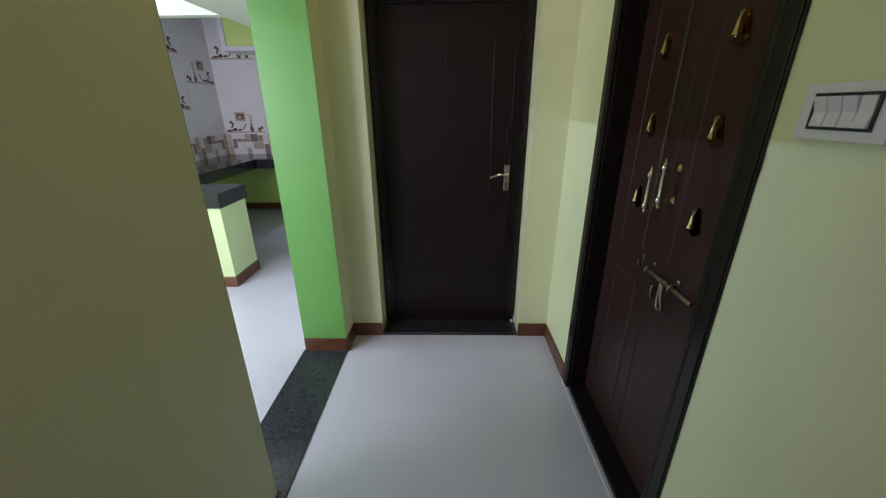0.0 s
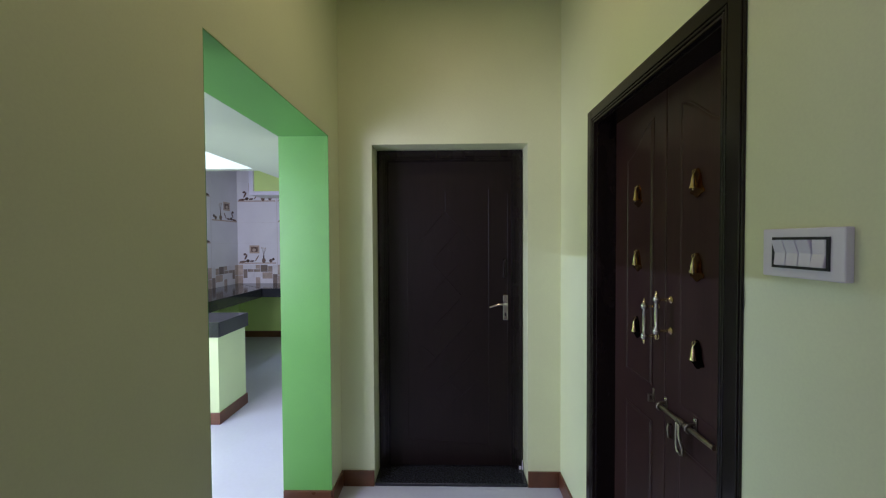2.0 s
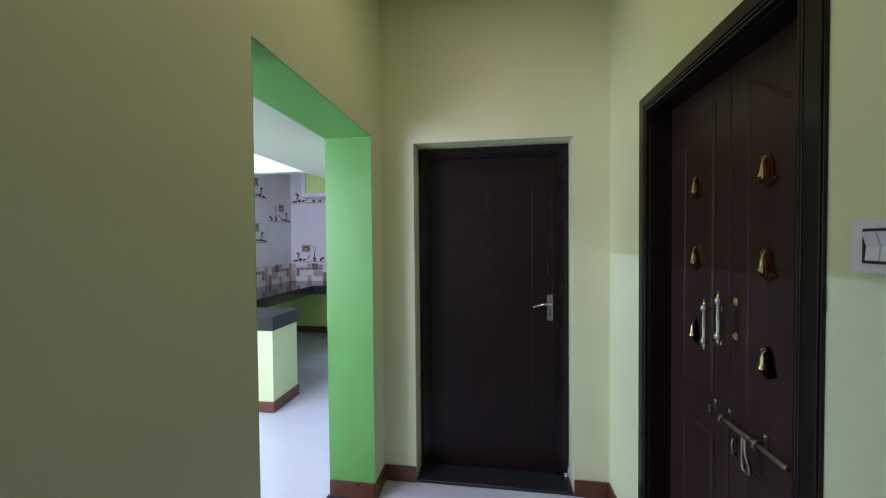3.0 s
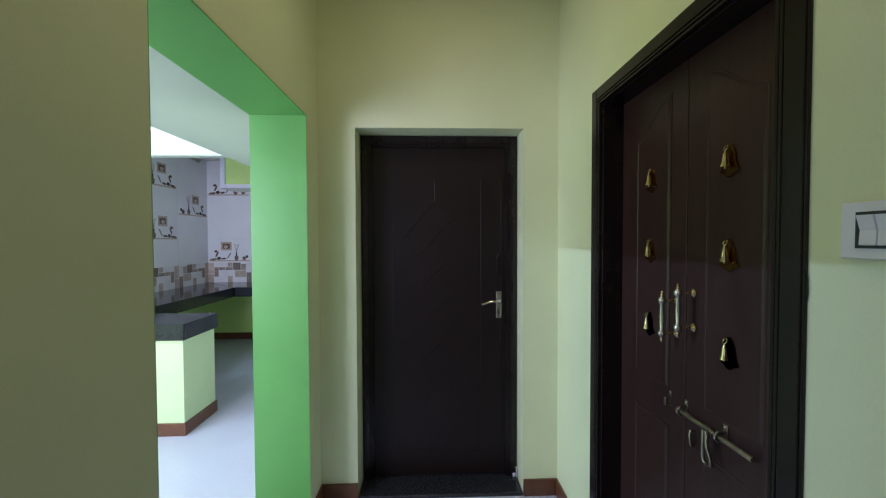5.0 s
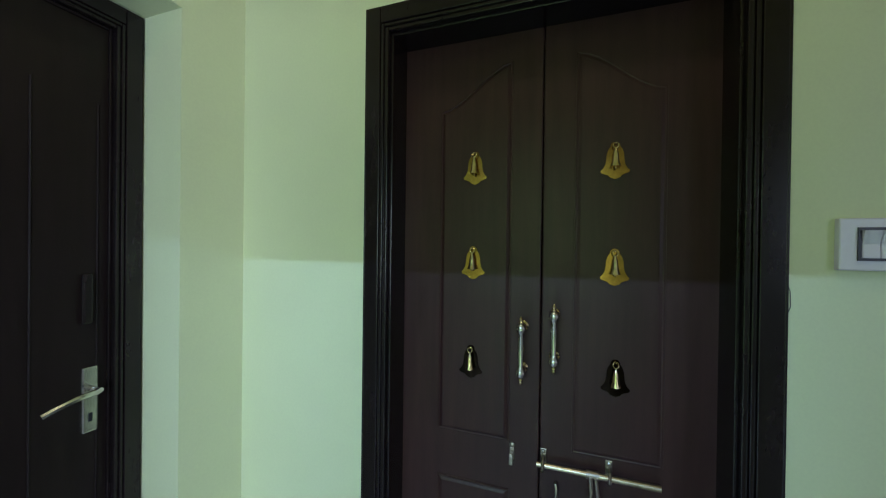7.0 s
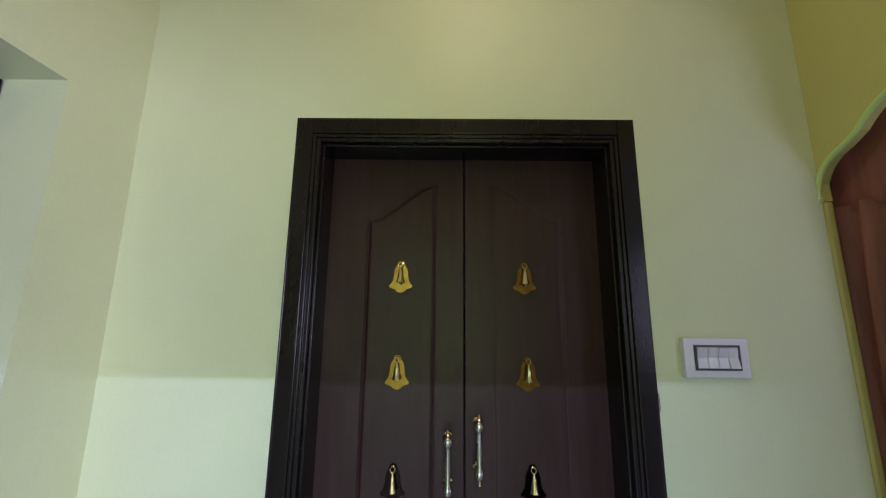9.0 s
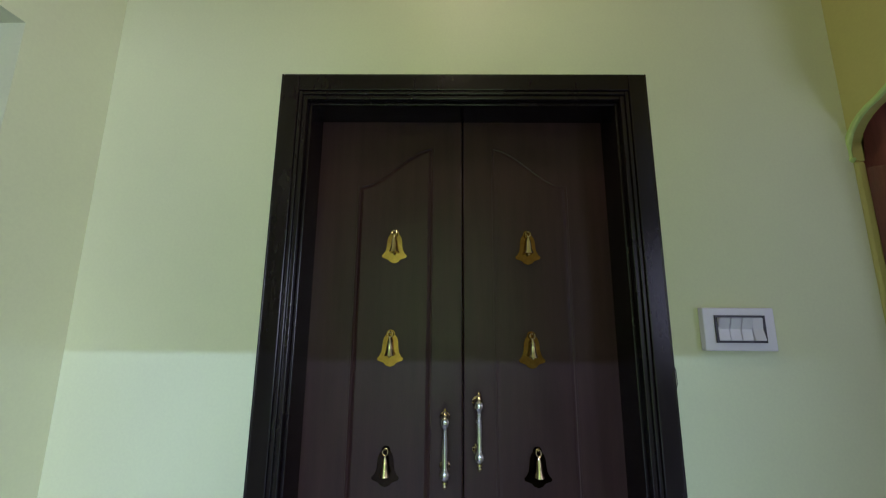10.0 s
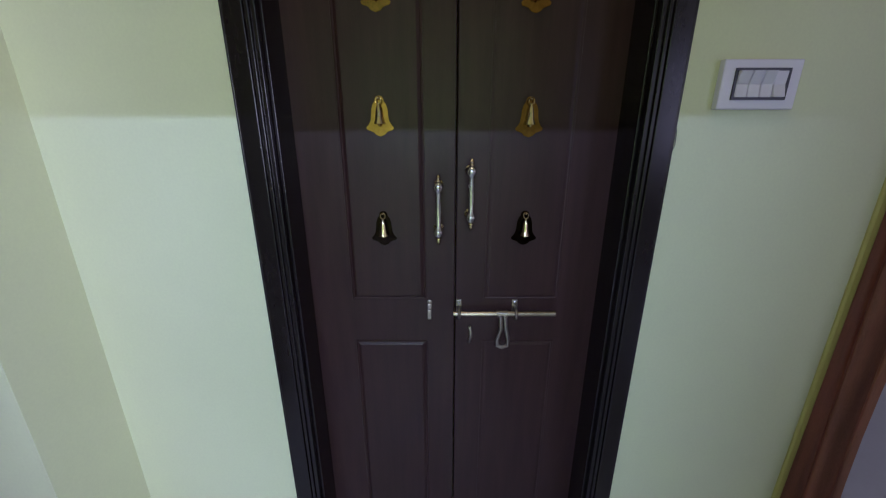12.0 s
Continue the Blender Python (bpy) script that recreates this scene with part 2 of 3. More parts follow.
def arch_edge():
    """The lower edge of the scalloped arch, from its east foot to its west foot."""
    half = []
    for cx, cz, r, a0, a1, n in ((0.642, 1.940, 0.114, -5, 72, 8), (0.48, 1.95, 0.20, 38, 85, 8), (0.072, 2.02, 0.50, 30, 90, 10)):
        for i in range(n):
            a = radians(a0 + (a1 - a0) * i / (n - 1))
            half.append((cx + r * math.cos(a), cz + r * math.sin(a)))
    return half + [(2 * 0.072 - x, z) for x, z in reversed(half[:-1])]


edge = arch_edge()
AN, AF = 0.285, 0.315
structure("arch", prism([(RX, TOP), (RX, 1.925), (0.752, 1.925)] + edge + [(-0.608, 1.925), (LX, 1.925), (LX, TOP)], "y", AN, AF), ARCHP,
          "yellow lime wall with a scalloped arch", "arch")
structure("jamb", boxes(((RX - 0.003, AN, 0), (1.0, AF - 0.002, 1.925)), bevel=0.008), ARCHP, "yellow lime arch jamb", "wall")
structure("trim_arch", tube(bmesh.new(), [(0.750, AF + 0.002, 1.925), (0.748, AF + 0.002, 1.925)] + [(x, AF + 0.002, z) for x, z in edge], 0.007), LIME,
          "pale green moulding along the arch", "trim")
# living room behind the arch
structure("wall_living_north", boxes(((-3.6, -0.02, 0), (KX, 0.10, TOP)), ((1.0, 0.16, 0), (3.2, 0.30, TOP))), CREAM, "cream painted living room wall", "wall")
structure("wall_living_west", boxes(((-3.6, -4.2, 0), (-3.45, -2.6, TOP)), ((-3.6, -0.8, 0), (-3.45, -0.02, TOP)), ((-3.6, -2.6, 0), (-3.45, -0.8, 1.1)), ((-3.6, -2.6, 2.4), (-3.45, -0.8, TOP))),
          CREAM, "cream painted living room wall with window", "wall")
structure("wall_living_east", boxes(((3.05, -4.2, 0), (3.2, 0.16, TOP))), CREAM, "cream painted living room wall", "wall")
structure("wall_living_south", boxes(((-3.45, -4.2, 0), (-1.55, -4.05, TOP)), ((0.45, -4.2, 0), (3.05, -4.05, TOP)), ((-1.55, -4.2, 0), (0.45, -4.05, 1.1)),
                                     ((-1.55, -4.2, 2.4), (0.45, -4.05, TOP))), CREAM, "cream painted living room wall with window", "wall")
# kitchen shell
structure("wall_kitchen_west", boxes(((KW - 0.2, KS - 0.2, 0), (KW, KY + 0.2, KTOP))), LIME, "lime painted kitchen wall", "wall")
structure("wall_kitchen_north", boxes(((KW, KY, 0), (KX, KY + 0.2, KTOP))), LIME, "lime painted kitchen wall", "wall")
structure("wall_kitchen_east", boxes(((KX, 2.45, 0), (KX + 0.15, KY + 0.2, KTOP + 0.12))), WHITE, "white painted kitchen wall", "wall")
structure("wall_kitchen_south", boxes(((KW, KS - 0.2, 0), (-3.34, KS, KTOP)), ((-1.86, KS - 0.2, 0), (KX, KS, KTOP)), ((-3.34, KS - 0.2, 0), (-1.86, KS, 1.03)),
                                      ((-3.34, KS - 0.2, 2.07), (-1.86, KS, KTOP))), WHITE, "white painted kitchen wall with window", "wall")


def window(name, u0, u1, w, z0, z1, along="x"):
    """A two-light window in a wall that runs along x or y."""
    def at(u, v, z):
        return (u, w + v, z) if along == "x" else (w + v, u, z)
    mid = (u0 + u1) / 2
    ob = holder(name, at(mid, 0, z0), "white framed window with clear panes", "window", kind="structure")
    bars = ((u0, u0 + 0.05, z0, z1), (u1 - 0.05, u1, z0, z1), (u0 + 0.05, u1 - 0.05, z0, z0 + 0.05), (u0 + 0.05, u1 - 0.05, z1 - 0.05, z1), (mid - 0.025, mid + 0.025, z0 + 0.05, z1 - 0.05))
    part("window_frame", boxes(*[(at(a, -0.03, c), at(b, 0.03, d)) for a, b, c, d in bars]), WHITE, ob)
    for a, b in ((u0 + 0.05, mid - 0.025), (mid + 0.025, u1 - 0.05)):
        p = part("pane", boxes((at(a, -0.004, z0 + 0.05), at(b, 0.004, z1 - 0.05))), GLASS, ob, "clear glass pane")
        p.visible_shadow = False


window("window_1", -3.34, -1.86, KS - 0.12, 1.03, 2.07)
window("window_2", -1.55, 0.45, -4.13, 1.1, 2.4)
window("window_3", -2.6, -0.8, -3.53, 1.1, 2.4, "y")

# the loft at lintel level: a slab over the entrance and a closed upstand across the room above the peninsula
structure("loft_slab", prism([(KX - 0.004, KS), (-1.55, KS), (-1.55, KY), (KX - 0.004, KY)], "z", OH, OH + 0.1), SLABP,
          "pale green painted concrete loft slab", "loft")
structure("loft_beam", boxes(((KW + 0.012, 2.95, OH + 0.002), (-1.553, 3.03, KTOP - 0.002)), bevel=0.003), SLABP, "pale green painted loft beam across the kitchen", "loft")
structure("threshold_strip", boxes(((KX - 0.012, ON + 0.004, 0.0), (LX + 0.0, 1.31, 0.006)), ((KX - 0.012, 1.312, 0.0), (LX + 0.0, OF - 0.004, 0.006)), bevel=0.002), SLATE,
          "dark speckled granite strip in the opening", "threshold")


def skirting(a, b, normal, label="brown tile skirting"):
    """Skirting tiles along a wall from a to b, 1 cm proud, with thin joints."""
    h, t, n = 0.098, 0.012, max(1, round((Vector(b) - Vector(a)).length / 0.6))
    ob = holder("baseboard", (*a, 0), label, "baseboard", kind="structure")
    for i in range(n):
        p, q = Vector(a).lerp(Vector(b), i / n), Vector(a).lerp(Vector(b), (i + 1) / n)
        d = (q - p).normalized() * 0.0008
        far = q - d + Vector(normal) * t
        part("tile", boxes(((p.x + d.x, p.y + d.y, 0), (far.x, far.y, h)), bevel=0.002), SKIRT, ob)
    return ob


skirting((LX + 0.012, EY), (DL, EY), (0, -1))
skirting((DR, EY), (RX - 0.012, EY), (0, -1))
skirting((RX, FF), (RX, EY - 0.0), (-1, 0))
skirting((RX, AF), (RX, FN), (-1, 0))
skirting((LX, OF - 0.012), (LX, EY), (1, 0))
skirting((LX, AF), (LX, ON + 0.012), (1, 0))
skirting((KX, OF - 0.004), (LX, OF - 0.004), (0, -1))
skirting((KX, ON + 0.004), (LX, ON + 0.004), (0, 1))
skirting((KW, KY), (KX, KY), (0, -1))
skirting((KW, KS), (KW, 2.5), (1, 0))

# ---- end door ----
PY = 2.352                                             # face of its frame
d1 = holder("door_1", (0.08, PY, 0), "closed dark walnut panel door with steel lever", "door", kind="structure")


def moulded_frame(axis, u0, u1, top, face, depth, width, parent, bead=0.012):
    """Two posts and a head with stepped beads; axis is the wall's normal."""
    def put(name, u_a, u_b, z_a, z_b, w_a, w_b):
        return ((w_a, u_a, z_a), (w_b, u_b, z_b)) if axis == "x" else ((u_a, w_a, z_a), (u_b, w_b, z_b))
    steps = ((0.0, 0.07, 0.003), (0.07, 0.60, 0.0), (0.60, 0.64, 0.005), (0.64, 0.74, 0.001), (0.74, 0.78, 0.006), (0.78, 0.90, 0.003), (0.90, 1.0, 0.018))
    for name, flip in (("frame_post", False), ("frame_post", True)):
        bm = bmesh.new()
        for a, b, sink in steps:
            ua, ub = (u0 + a * width, u0 + b * width) if not flip else (u1 - a * width, u1 - b * width)
            box(bm, *put(name, ua, ub, 0.0, top - a * width, face + sink, face + depth), bevel=0.002)
        part(name, bm, FRAMEW, parent)
    bm = bmesh.new()
    for a, b, sink in steps:
        box(bm, *put("frame_head", u0 + b * width, u1 - b * width, top - b * width, top - a * width, face + sink + 0.001, face + depth), bevel=0.002)
    part("frame_head", bm, FRAMEW, parent)


moulded_frame("y", DL + 0.004, DR - 0.004, DH - 0.003, PY, 0.088, 0.072, d1)
LY = PY + 0.026
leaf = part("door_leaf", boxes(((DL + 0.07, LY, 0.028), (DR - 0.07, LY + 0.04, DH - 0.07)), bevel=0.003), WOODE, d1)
part("sill", boxes(((DL + 0.002, EY - 0.008, 0), (DR - 0.002, PY + 0.06, 0.022)), bevel=0.004), GRANITE, d1,
     "black granite door sill")


part('paint_smear', boxes(((DR - 0.010, PY - 0.012, 0.023), (DR - 0.0045, PY - 0.003, 0.085)), ((DR - 0.03, PY - 0.008, 0.0225), (DR - 0.014, PY - 0.003, 0.045)), bevel=0.0015), PLASTIC, d1, 'white paint smear at the frame foot')


def ridge(points, r, parent, closed=False, mat=None):
    """A thin half-round bead; a closed one has its sharp corners cut to short arcs."""
    if closed:
        pts, soft = [Vector(p) for p in points], []
        for i, p in enumerate(pts):
            a, b = (pts[i - 1] - p), (pts[(i + 1) % len(pts)] - p)
            if a.angle(b) < 2.6:
                soft += [p + a.normalized() * 0.006, p + (a.normalized() + b.normalized()) * 0.0018, p + b.normalized() * 0.006]
            else:
                soft.append(p)
        points = soft
    part("moulding", tube(bmesh.new(), points, r, closed, 6), mat or WOOD, parent, smooth=True)


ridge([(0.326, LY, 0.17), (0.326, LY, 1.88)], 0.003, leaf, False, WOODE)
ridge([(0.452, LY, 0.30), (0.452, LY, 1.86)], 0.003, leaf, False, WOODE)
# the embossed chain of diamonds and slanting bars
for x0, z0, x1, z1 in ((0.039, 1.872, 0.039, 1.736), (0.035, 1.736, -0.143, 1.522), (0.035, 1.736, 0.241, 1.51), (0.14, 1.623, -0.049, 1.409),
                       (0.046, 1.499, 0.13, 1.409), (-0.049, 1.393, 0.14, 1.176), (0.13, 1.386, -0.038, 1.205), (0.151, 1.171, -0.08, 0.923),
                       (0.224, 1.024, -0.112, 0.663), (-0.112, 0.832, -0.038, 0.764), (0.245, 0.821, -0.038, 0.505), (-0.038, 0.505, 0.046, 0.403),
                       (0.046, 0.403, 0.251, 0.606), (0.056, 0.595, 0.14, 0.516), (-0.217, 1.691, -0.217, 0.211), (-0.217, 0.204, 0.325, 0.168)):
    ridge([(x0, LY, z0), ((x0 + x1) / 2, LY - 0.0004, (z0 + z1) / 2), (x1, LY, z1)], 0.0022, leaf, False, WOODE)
part("night_latch", boxes(((0.418, LY - 0.012, 1.29), (0.440, LY, 1.42)), bevel=0.005), FRAMEW, leaf, "dark vertical latch plate")
HX = 0.435
part("lever_plate", boxes(((HX - 0.017, LY - 0.010, 1.012), (HX + 0.017, LY, 1.180)), bevel=0.004), STEEL, leaf, "steel backplate with keyhole")
bm = tube(bmesh.new(), [(HX, LY - 0.006, 1.125), (HX, LY - 0.05, 1.125), (HX - 0.012, LY - 0.056, 1.125), (HX - 0.05, LY - 0.056, 1.123), (HX - 0.085, LY - 0.052, 1.112), (HX - 0.108, LY - 0.048, 1.103)], 0.0075)
part("lever", bm, STEEL, leaf, "curved steel lever", smooth=True)
part("keyhole", boxes(((HX - 0.004, LY - 0.0125, 1.04), (HX + 0.004, LY - 0.009, 1.062)), bevel=0.001), BLACKP, leaf)


def raised_panel(loop, parent, high):
    """A moulded field on a leaf that faces -x: a fine groove's lip, a wide sloping edge and a flat middle."""
    pts = [Vector(p) for p in loop]
    turn = sum((a.y * b.z - b.y * a.z) for a, b in zip(pts, pts[1:] + pts[:1]))
    side = 1 if turn > 0 else -1
    def ring(inset, up):
        out = []
        for i, p in enumerate(pts):
            d0, d1 = (p - pts[i - 1]).normalized(), (pts[(i + 1) % len(pts)] - p).normalized()
            n0, n1 = Vector((0, -d0.z, d0.y)) * side, Vector((0, -d1.z, d1.y)) * side
            n = (n0 + n1) / max(0.7, 1 + n0.dot(n1))
            out.append(bm.verts.new(p + n * inset + Vector((-up, 0, 0))))
        return out
    bm = bmesh.new()
    rings = [ring(-0.004, -0.002), ring(-0.0025, high * 0.55), ring(0.001, high * 0.7), ring(0.004, high * 0.25), ring(0.011, high), ring(0.013, high * 1.05)]
    for a, b in zip(rings, rings[1:]):
        for i in range(len(a)):
            bm.faces.new((a[i - 1], a[i], b[i], b[i - 1]))
    hub = bm.verts.new(sum((v.co for v in rings[-1]), Vector()) / len(pts))
    for i in range(len(pts)):
        bm.faces.new((rings[-1][i - 1], rings[-1][i], hub))
    bmesh.ops.recalc_face_normals(bm, faces=bm.faces[:])
    if max(bm.faces, key=lambda f: f.calc_area()).normal.x > 0:
        bmesh.ops.reverse_faces(bm, faces=bm.faces[:])
    part("raised_panel", bm, WOOD, parent)


# ---- double door ----
FX = 0.741
d2 = holder("door_2", (FX, 1.283, 0), "closed dark walnut double door with brass fittings", "door", kind="structure")
moulded_frame("x", FN, FF, FH, FX, 0.16, 0.080, d2)
GX, GAP = 0.848, 1.283
leaves = []
for a, b, s in ((GAP + 0.0015, FF - 0.072, 1), (FN + 0.072, GAP - 0.0015, -1)):
    lf = part("door_leaf", boxes(((GX, a, 0.03), (GX + 0.04, b, FH - 0.072)), bevel=0.003), WOOD, d2)
    leaves.append(lf)
    inn, out = GAP + s * 0.083, GAP + s * 0.283
    # upper panel, its head sweeping up towards the meeting stile
    top = []
    for i in range(9):
        u = i / 8
        rise = 3 * u * u - 2 * u ** 3
        top.append((GX, out + (inn - out) * u, 1.885 + 0.115 * (rise * 0.85 + 0.15 * u)))
    loop = [(GX, inn, 0.976), (GX, out, 0.976)] + top
    raised_panel(loop, lf, 0.0045 if s > 0 else 0.0022)
    low = [(GX, inn - s * 0.0, 0.84), (GX, out, 0.84), (GX, out, 0.20), (GX, inn, 0.20)]
    raised_panel(low, lf, 0.004 if s > 0 else 0.002)
part("sill", boxes(((FX + 0.012, FN + 0.08, 0), (0.9, FF - 0.08, 0.026)), bevel=0.004), FRAMEW, d2)


def pull(parent, y, z0, z1):
    """An upright pull: a turned bar with ball ends and pointed tips on two rosette posts."""
    x, zb, L = GX - 0.052, z0, z1 - z0
    prof = [(0.0015, 0), (0.0045, 0.004), (0.0035, 0.011), (0.008, 0.0145), (0.0115, 0.019), (0.0132, 0.026), (0.0115, 0.033), (0.008, 0.0375), (0.0065, 0.042), (0.0082, L / 2),
            (0.0065, L - 0.042), (0.008, L - 0.0375), (0.0115, L - 0.033), (0.0132, L - 0.026), (0.0115, L - 0.019), (0.008, L - 0.0145), (0.0035, L - 0.011), (0.0045, L - 0.004), (0.0015, L)]
    part("pull_bar", lathe(bmesh.new(), prof, Matrix.Translation((x, y, zb))), STEEL, parent, "silver pull bar with ball ends", smooth=True)
    for z, f in ((z0, -1), (z1, 1)):
        tip = [(0.0062, -0.012), (0.0066, -0.009), (0.004, -0.006), (0.0058, -0.002), (0.004, 0.001), (0.0008, 0.005)]
        part("finial", lathe(bmesh.new(), tip if f > 0 else [(a, -b) for a, b in reversed(tip)], Matrix.Translation((x, y, z)), 12), BRASS, parent, "pointed brass finial", smooth=True)
    for z in (z0 + 0.027, z1 - 0.027):
        m = Matrix.Translation((GX, y, z)) @ pose(0, 0, 0, 0, -90, 0)
        part("rosette", lathe(bmesh.new(), [(0.013, 0), (0.0135, 0.004), (0.009, 0.008), (0.005, 0.013), (0.0045, 0.05)], m, 14), BRASS, parent, "brass rosette post", smooth=True)


pull(leaves[0], 1.328, 1.153, 1.318)
pull(leaves[1], 1.248, 1.191, 1.355)


def bell_outline():
    half = [(0.0, 0.092), (0.006, 0.091), (0.010, 0.086), (0.011, 0.080), (0.016, 0.073), (0.0195, 0.062), (0.0205, 0.048), (0.0225, 0.036), (0.028, 0.026), (0.0335, 0.021),
            (0.031, 0.015), (0.024, 0.013), (0.016, 0.010), (0.011, 0.004)]
    return half + [(0.0, 0.0)] + [(-u, v) for u, v in reversed(half[1:])]


def bell(at, plate):
    """A bell-shaped brass plate with a small bell hanging on a ring in front of it."""
    b = holder("door_bell", at, "brass bell on a bell-shaped plate fixed to the door", "bell", "bells on the double door")
    x, y, z = at
    part("backplate", prism([(y + u, z + v) for u, v in bell_outline()], "x", x - 0.0022, x, 0.0007), plate, b, "bell-shaped brass plate" if plate is BRASSP else "bell-shaped brass plate coloured as a dark reflection")
    ring = [(x - 0.012 + 0.003 * math.cos(a), y + 0.0062 * math.sin(a), z + 0.081 + 0.0072 * math.cos(a)) for a in (2 * math.pi * i / 14 for i in range(14))]
    part("ring", tube(bmesh.new(), ring, 0.0014, True, 6), BRASS, b, smooth=True)
    part("hook", tube(bmesh.new(), [(x - 0.002, y, z + 0.084), (x - 0.010, y, z + 0.0885), (x - 0.014, y, z + 0.086)], 0.0018, steps=6), BRASS, b, smooth=True)
    m = Matrix.Translation((x - 0.0135, y, z + 0.029))
    part("bell_cup", lathe(bmesh.new(), [(0.0125, 0.0), (0.0118, 0.003), (0.0090, 0.010), (0.0075, 0.022), (0.0060, 0.034), (0.0035, 0.040), (0.0025, 0.044), (0.0012, 0.046)], m), BRASS, b,
         "small bright brass bell", smooth=True)
    part("clapper", lathe(bmesh.new(), [(0.001, -0.006), (0.003, -0.004), (0.003, -0.001), (0.001, 0.004)], m, 8), BRASS, b, smooth=True)
    return b


first = bell((GX - 0.005, 1.465, 1.672), BRASSP)
for y, z in ((1.468, 1.409), (1.111, 1.670), (1.109, 1.407)):
    copy_thing(first, Matrix.Translation((GX - 0.005, y, z)))
# lowest pair: plates coloured dark for what they mirror
dark = bell((GX - 0.005, 1.471, 1.133), DARKREFL)
tagged(dark, "brass bell on a bell-shaped plate, coloured as a dark reflection, fixed to the door")
copy_thing(dark, Matrix.Translation((GX - 0.005, 1.104, 1.134)))

# sliding bolt with hasp, its staple, a hook and a keeper
BX, BZ = GX - 0.022, 0.939
bolt = leaves[1]
part("bolt_rod", tube(bmesh.new(), [(BX, 1.288, BZ), (BX, 1.15, BZ), (BX, 1.005, BZ)], 0.0075, steps=14), RODM, bolt, "round brass-grey bolt rod", smooth=True)
for y in (1.272, 1.115):
    bm = boxes(((GX - 0.004, y - 0.008, BZ - 0.018), (GX, y + 0.008, BZ + 0.034)), bevel=0.0015)
    tube(bm, [(GX - 0.002, y, BZ + 0.014), (BX - 0.004, y, BZ + 0.0125), (BX - 0.0115, y, BZ + 0.004), (BX - 0.0115, y, BZ - 0.004), (BX - 0.004, y, BZ - 0.0125), (GX - 0.002, y, BZ - 0.014)], 0.0045)
    part("bolt_bracket", bm, OLDSTEEL, bolt, "dull nickel bolt bracket")
    part("screw", lathe(bmesh.new(), [(0.0045, 0), (0.004, 0.002), (0.002, 0.003)], Matrix.Translation((GX - 0.004, y, BZ + 0.027)) @ pose(0, 0, 0, 0, -90, 0), 8), STEEL, bolt)
part("bolt_collar", tube(bmesh.new(), [(BX, 1.168, BZ), (BX, 1.138, BZ)], 0.0105, steps=14), OLDSTEEL, bolt)
hasp = [(BX - 0.012, 1.152 - 0.006, BZ), (BX - 0.014, 1.150 - 0.008, BZ - 0.04), (BX - 0.008, 1.149 - 0.016, BZ - 0.078), (BX - 0.006, 1.149 - 0.014, BZ - 0.097), (BX - 0.006, 1.149, BZ - 0.102),
        (BX - 0.006, 1.149 + 0.014, BZ - 0.097), (BX - 0.008, 1.149 + 0.016, BZ - 0.078), (BX - 0.014, 1.152 + 0.004, BZ - 0.04), (BX - 0.012, 1.152 + 0.006, BZ)]
part("hasp", tube(bmesh.new(), hasp, 0.0052), OLDSTEEL, bolt, "looped nickel hasp hanging from the bolt", smooth=True)
hook = [(GX - 0.001, 1.240, BZ - 0.052), (GX - 0.012, 1.240, BZ - 0.050), (GX - 0.016, 1.238, BZ - 0.060), (GX - 0.014, 1.238, BZ - 0.078), (GX - 0.010, 1.242, BZ - 0.096), (GX - 0.001, 1.242, BZ - 0.098)]
part("staple", tube(bmesh.new(), hook, 0.0042), OLDSTEEL, bolt, smooth=True)
keeper = boxes(((GX - 0.004, 1.348, BZ - 0.020), (GX, 1.360, BZ + 0.020)), ((GX - 0.022, 1.349, BZ - 0.018), (GX - 0.004, 1.359, BZ - 0.011)), ((GX - 0.022, 1.349, BZ - 0.011), (GX - 0.018, 1.359, BZ + 0.006)),
               ((GX - 0.022, 1.349, BZ + 0.006), (GX - 0.004, 1.359, BZ + 0.011)), bevel=0.001)
lathe(keeper, [(0.0075, 0), (0.007, 0.003), (0.003, 0.0045)], Matrix.Translation((GX, 1.354, BZ + 0.026)) @ pose(0, 0, 0, 0, -90, 0), 10)
part("keeper", keeper, OLDSTEEL, leaves[0], "nickel bolt keeper")

structure("trim_grout", boxes(((FX - 0.006, FN - 0.05, 0.0), (FX - 0.0005, FF + 0.006, 0.003)), ((FX - 0.001, FF + 0.001, 0.0), (FX + 0.016, FF + 0.007, 0.06))), PLASTIC, "thin white grout line along the door frame", "trim")

# ---- switch plate ----
SY0, SY1, SZ0, SZ1 = 0.571, 0.733, 1.455, 1.551
sw = holder("switch_plate", (RX, 0.652, SZ0), "white four-gang switch plate with black rim", "switch")
part("plate", boxes(((RX - 0.016, SY0, SZ0), (RX, SY1, SZ1)), bevel=0.0025), PLASTIC, sw, "white plastic plate")
rim = boxes(((RX - 0.019, 0.595, 1.473), (RX - 0.0155, 0.600, 1.534)), ((RX - 0.019, 0.703, 1.473), (RX - 0.0155, 0.708, 1.534)),
            ((RX - 0.019, 0.600, 1.473), (RX - 0.0155, 0.703, 1.478)), ((RX - 0.019, 0.600, 1.529), (RX - 0.0155, 0.703, 1.534)))
part("rim", rim, BLACKP, sw, "black rim round the switches")
for i in range(4):
    y0 = 0.6008 + 0.0257 * i
    up = 0.006 if i else -0.004
    rock = prism([(RX - 0.015, 1.4785), (RX - 0.0205 - max(0, -up), 1.4785), (RX - 0.0185, 1.503), (RX - 0.0205 - max(0, up), 1.5285), (RX - 0.015, 1.5285)], "y", y0, y0 + 0.0245, 0.0008)
    part("rocker", rock, PLASTIC, sw, "white rocker switch")
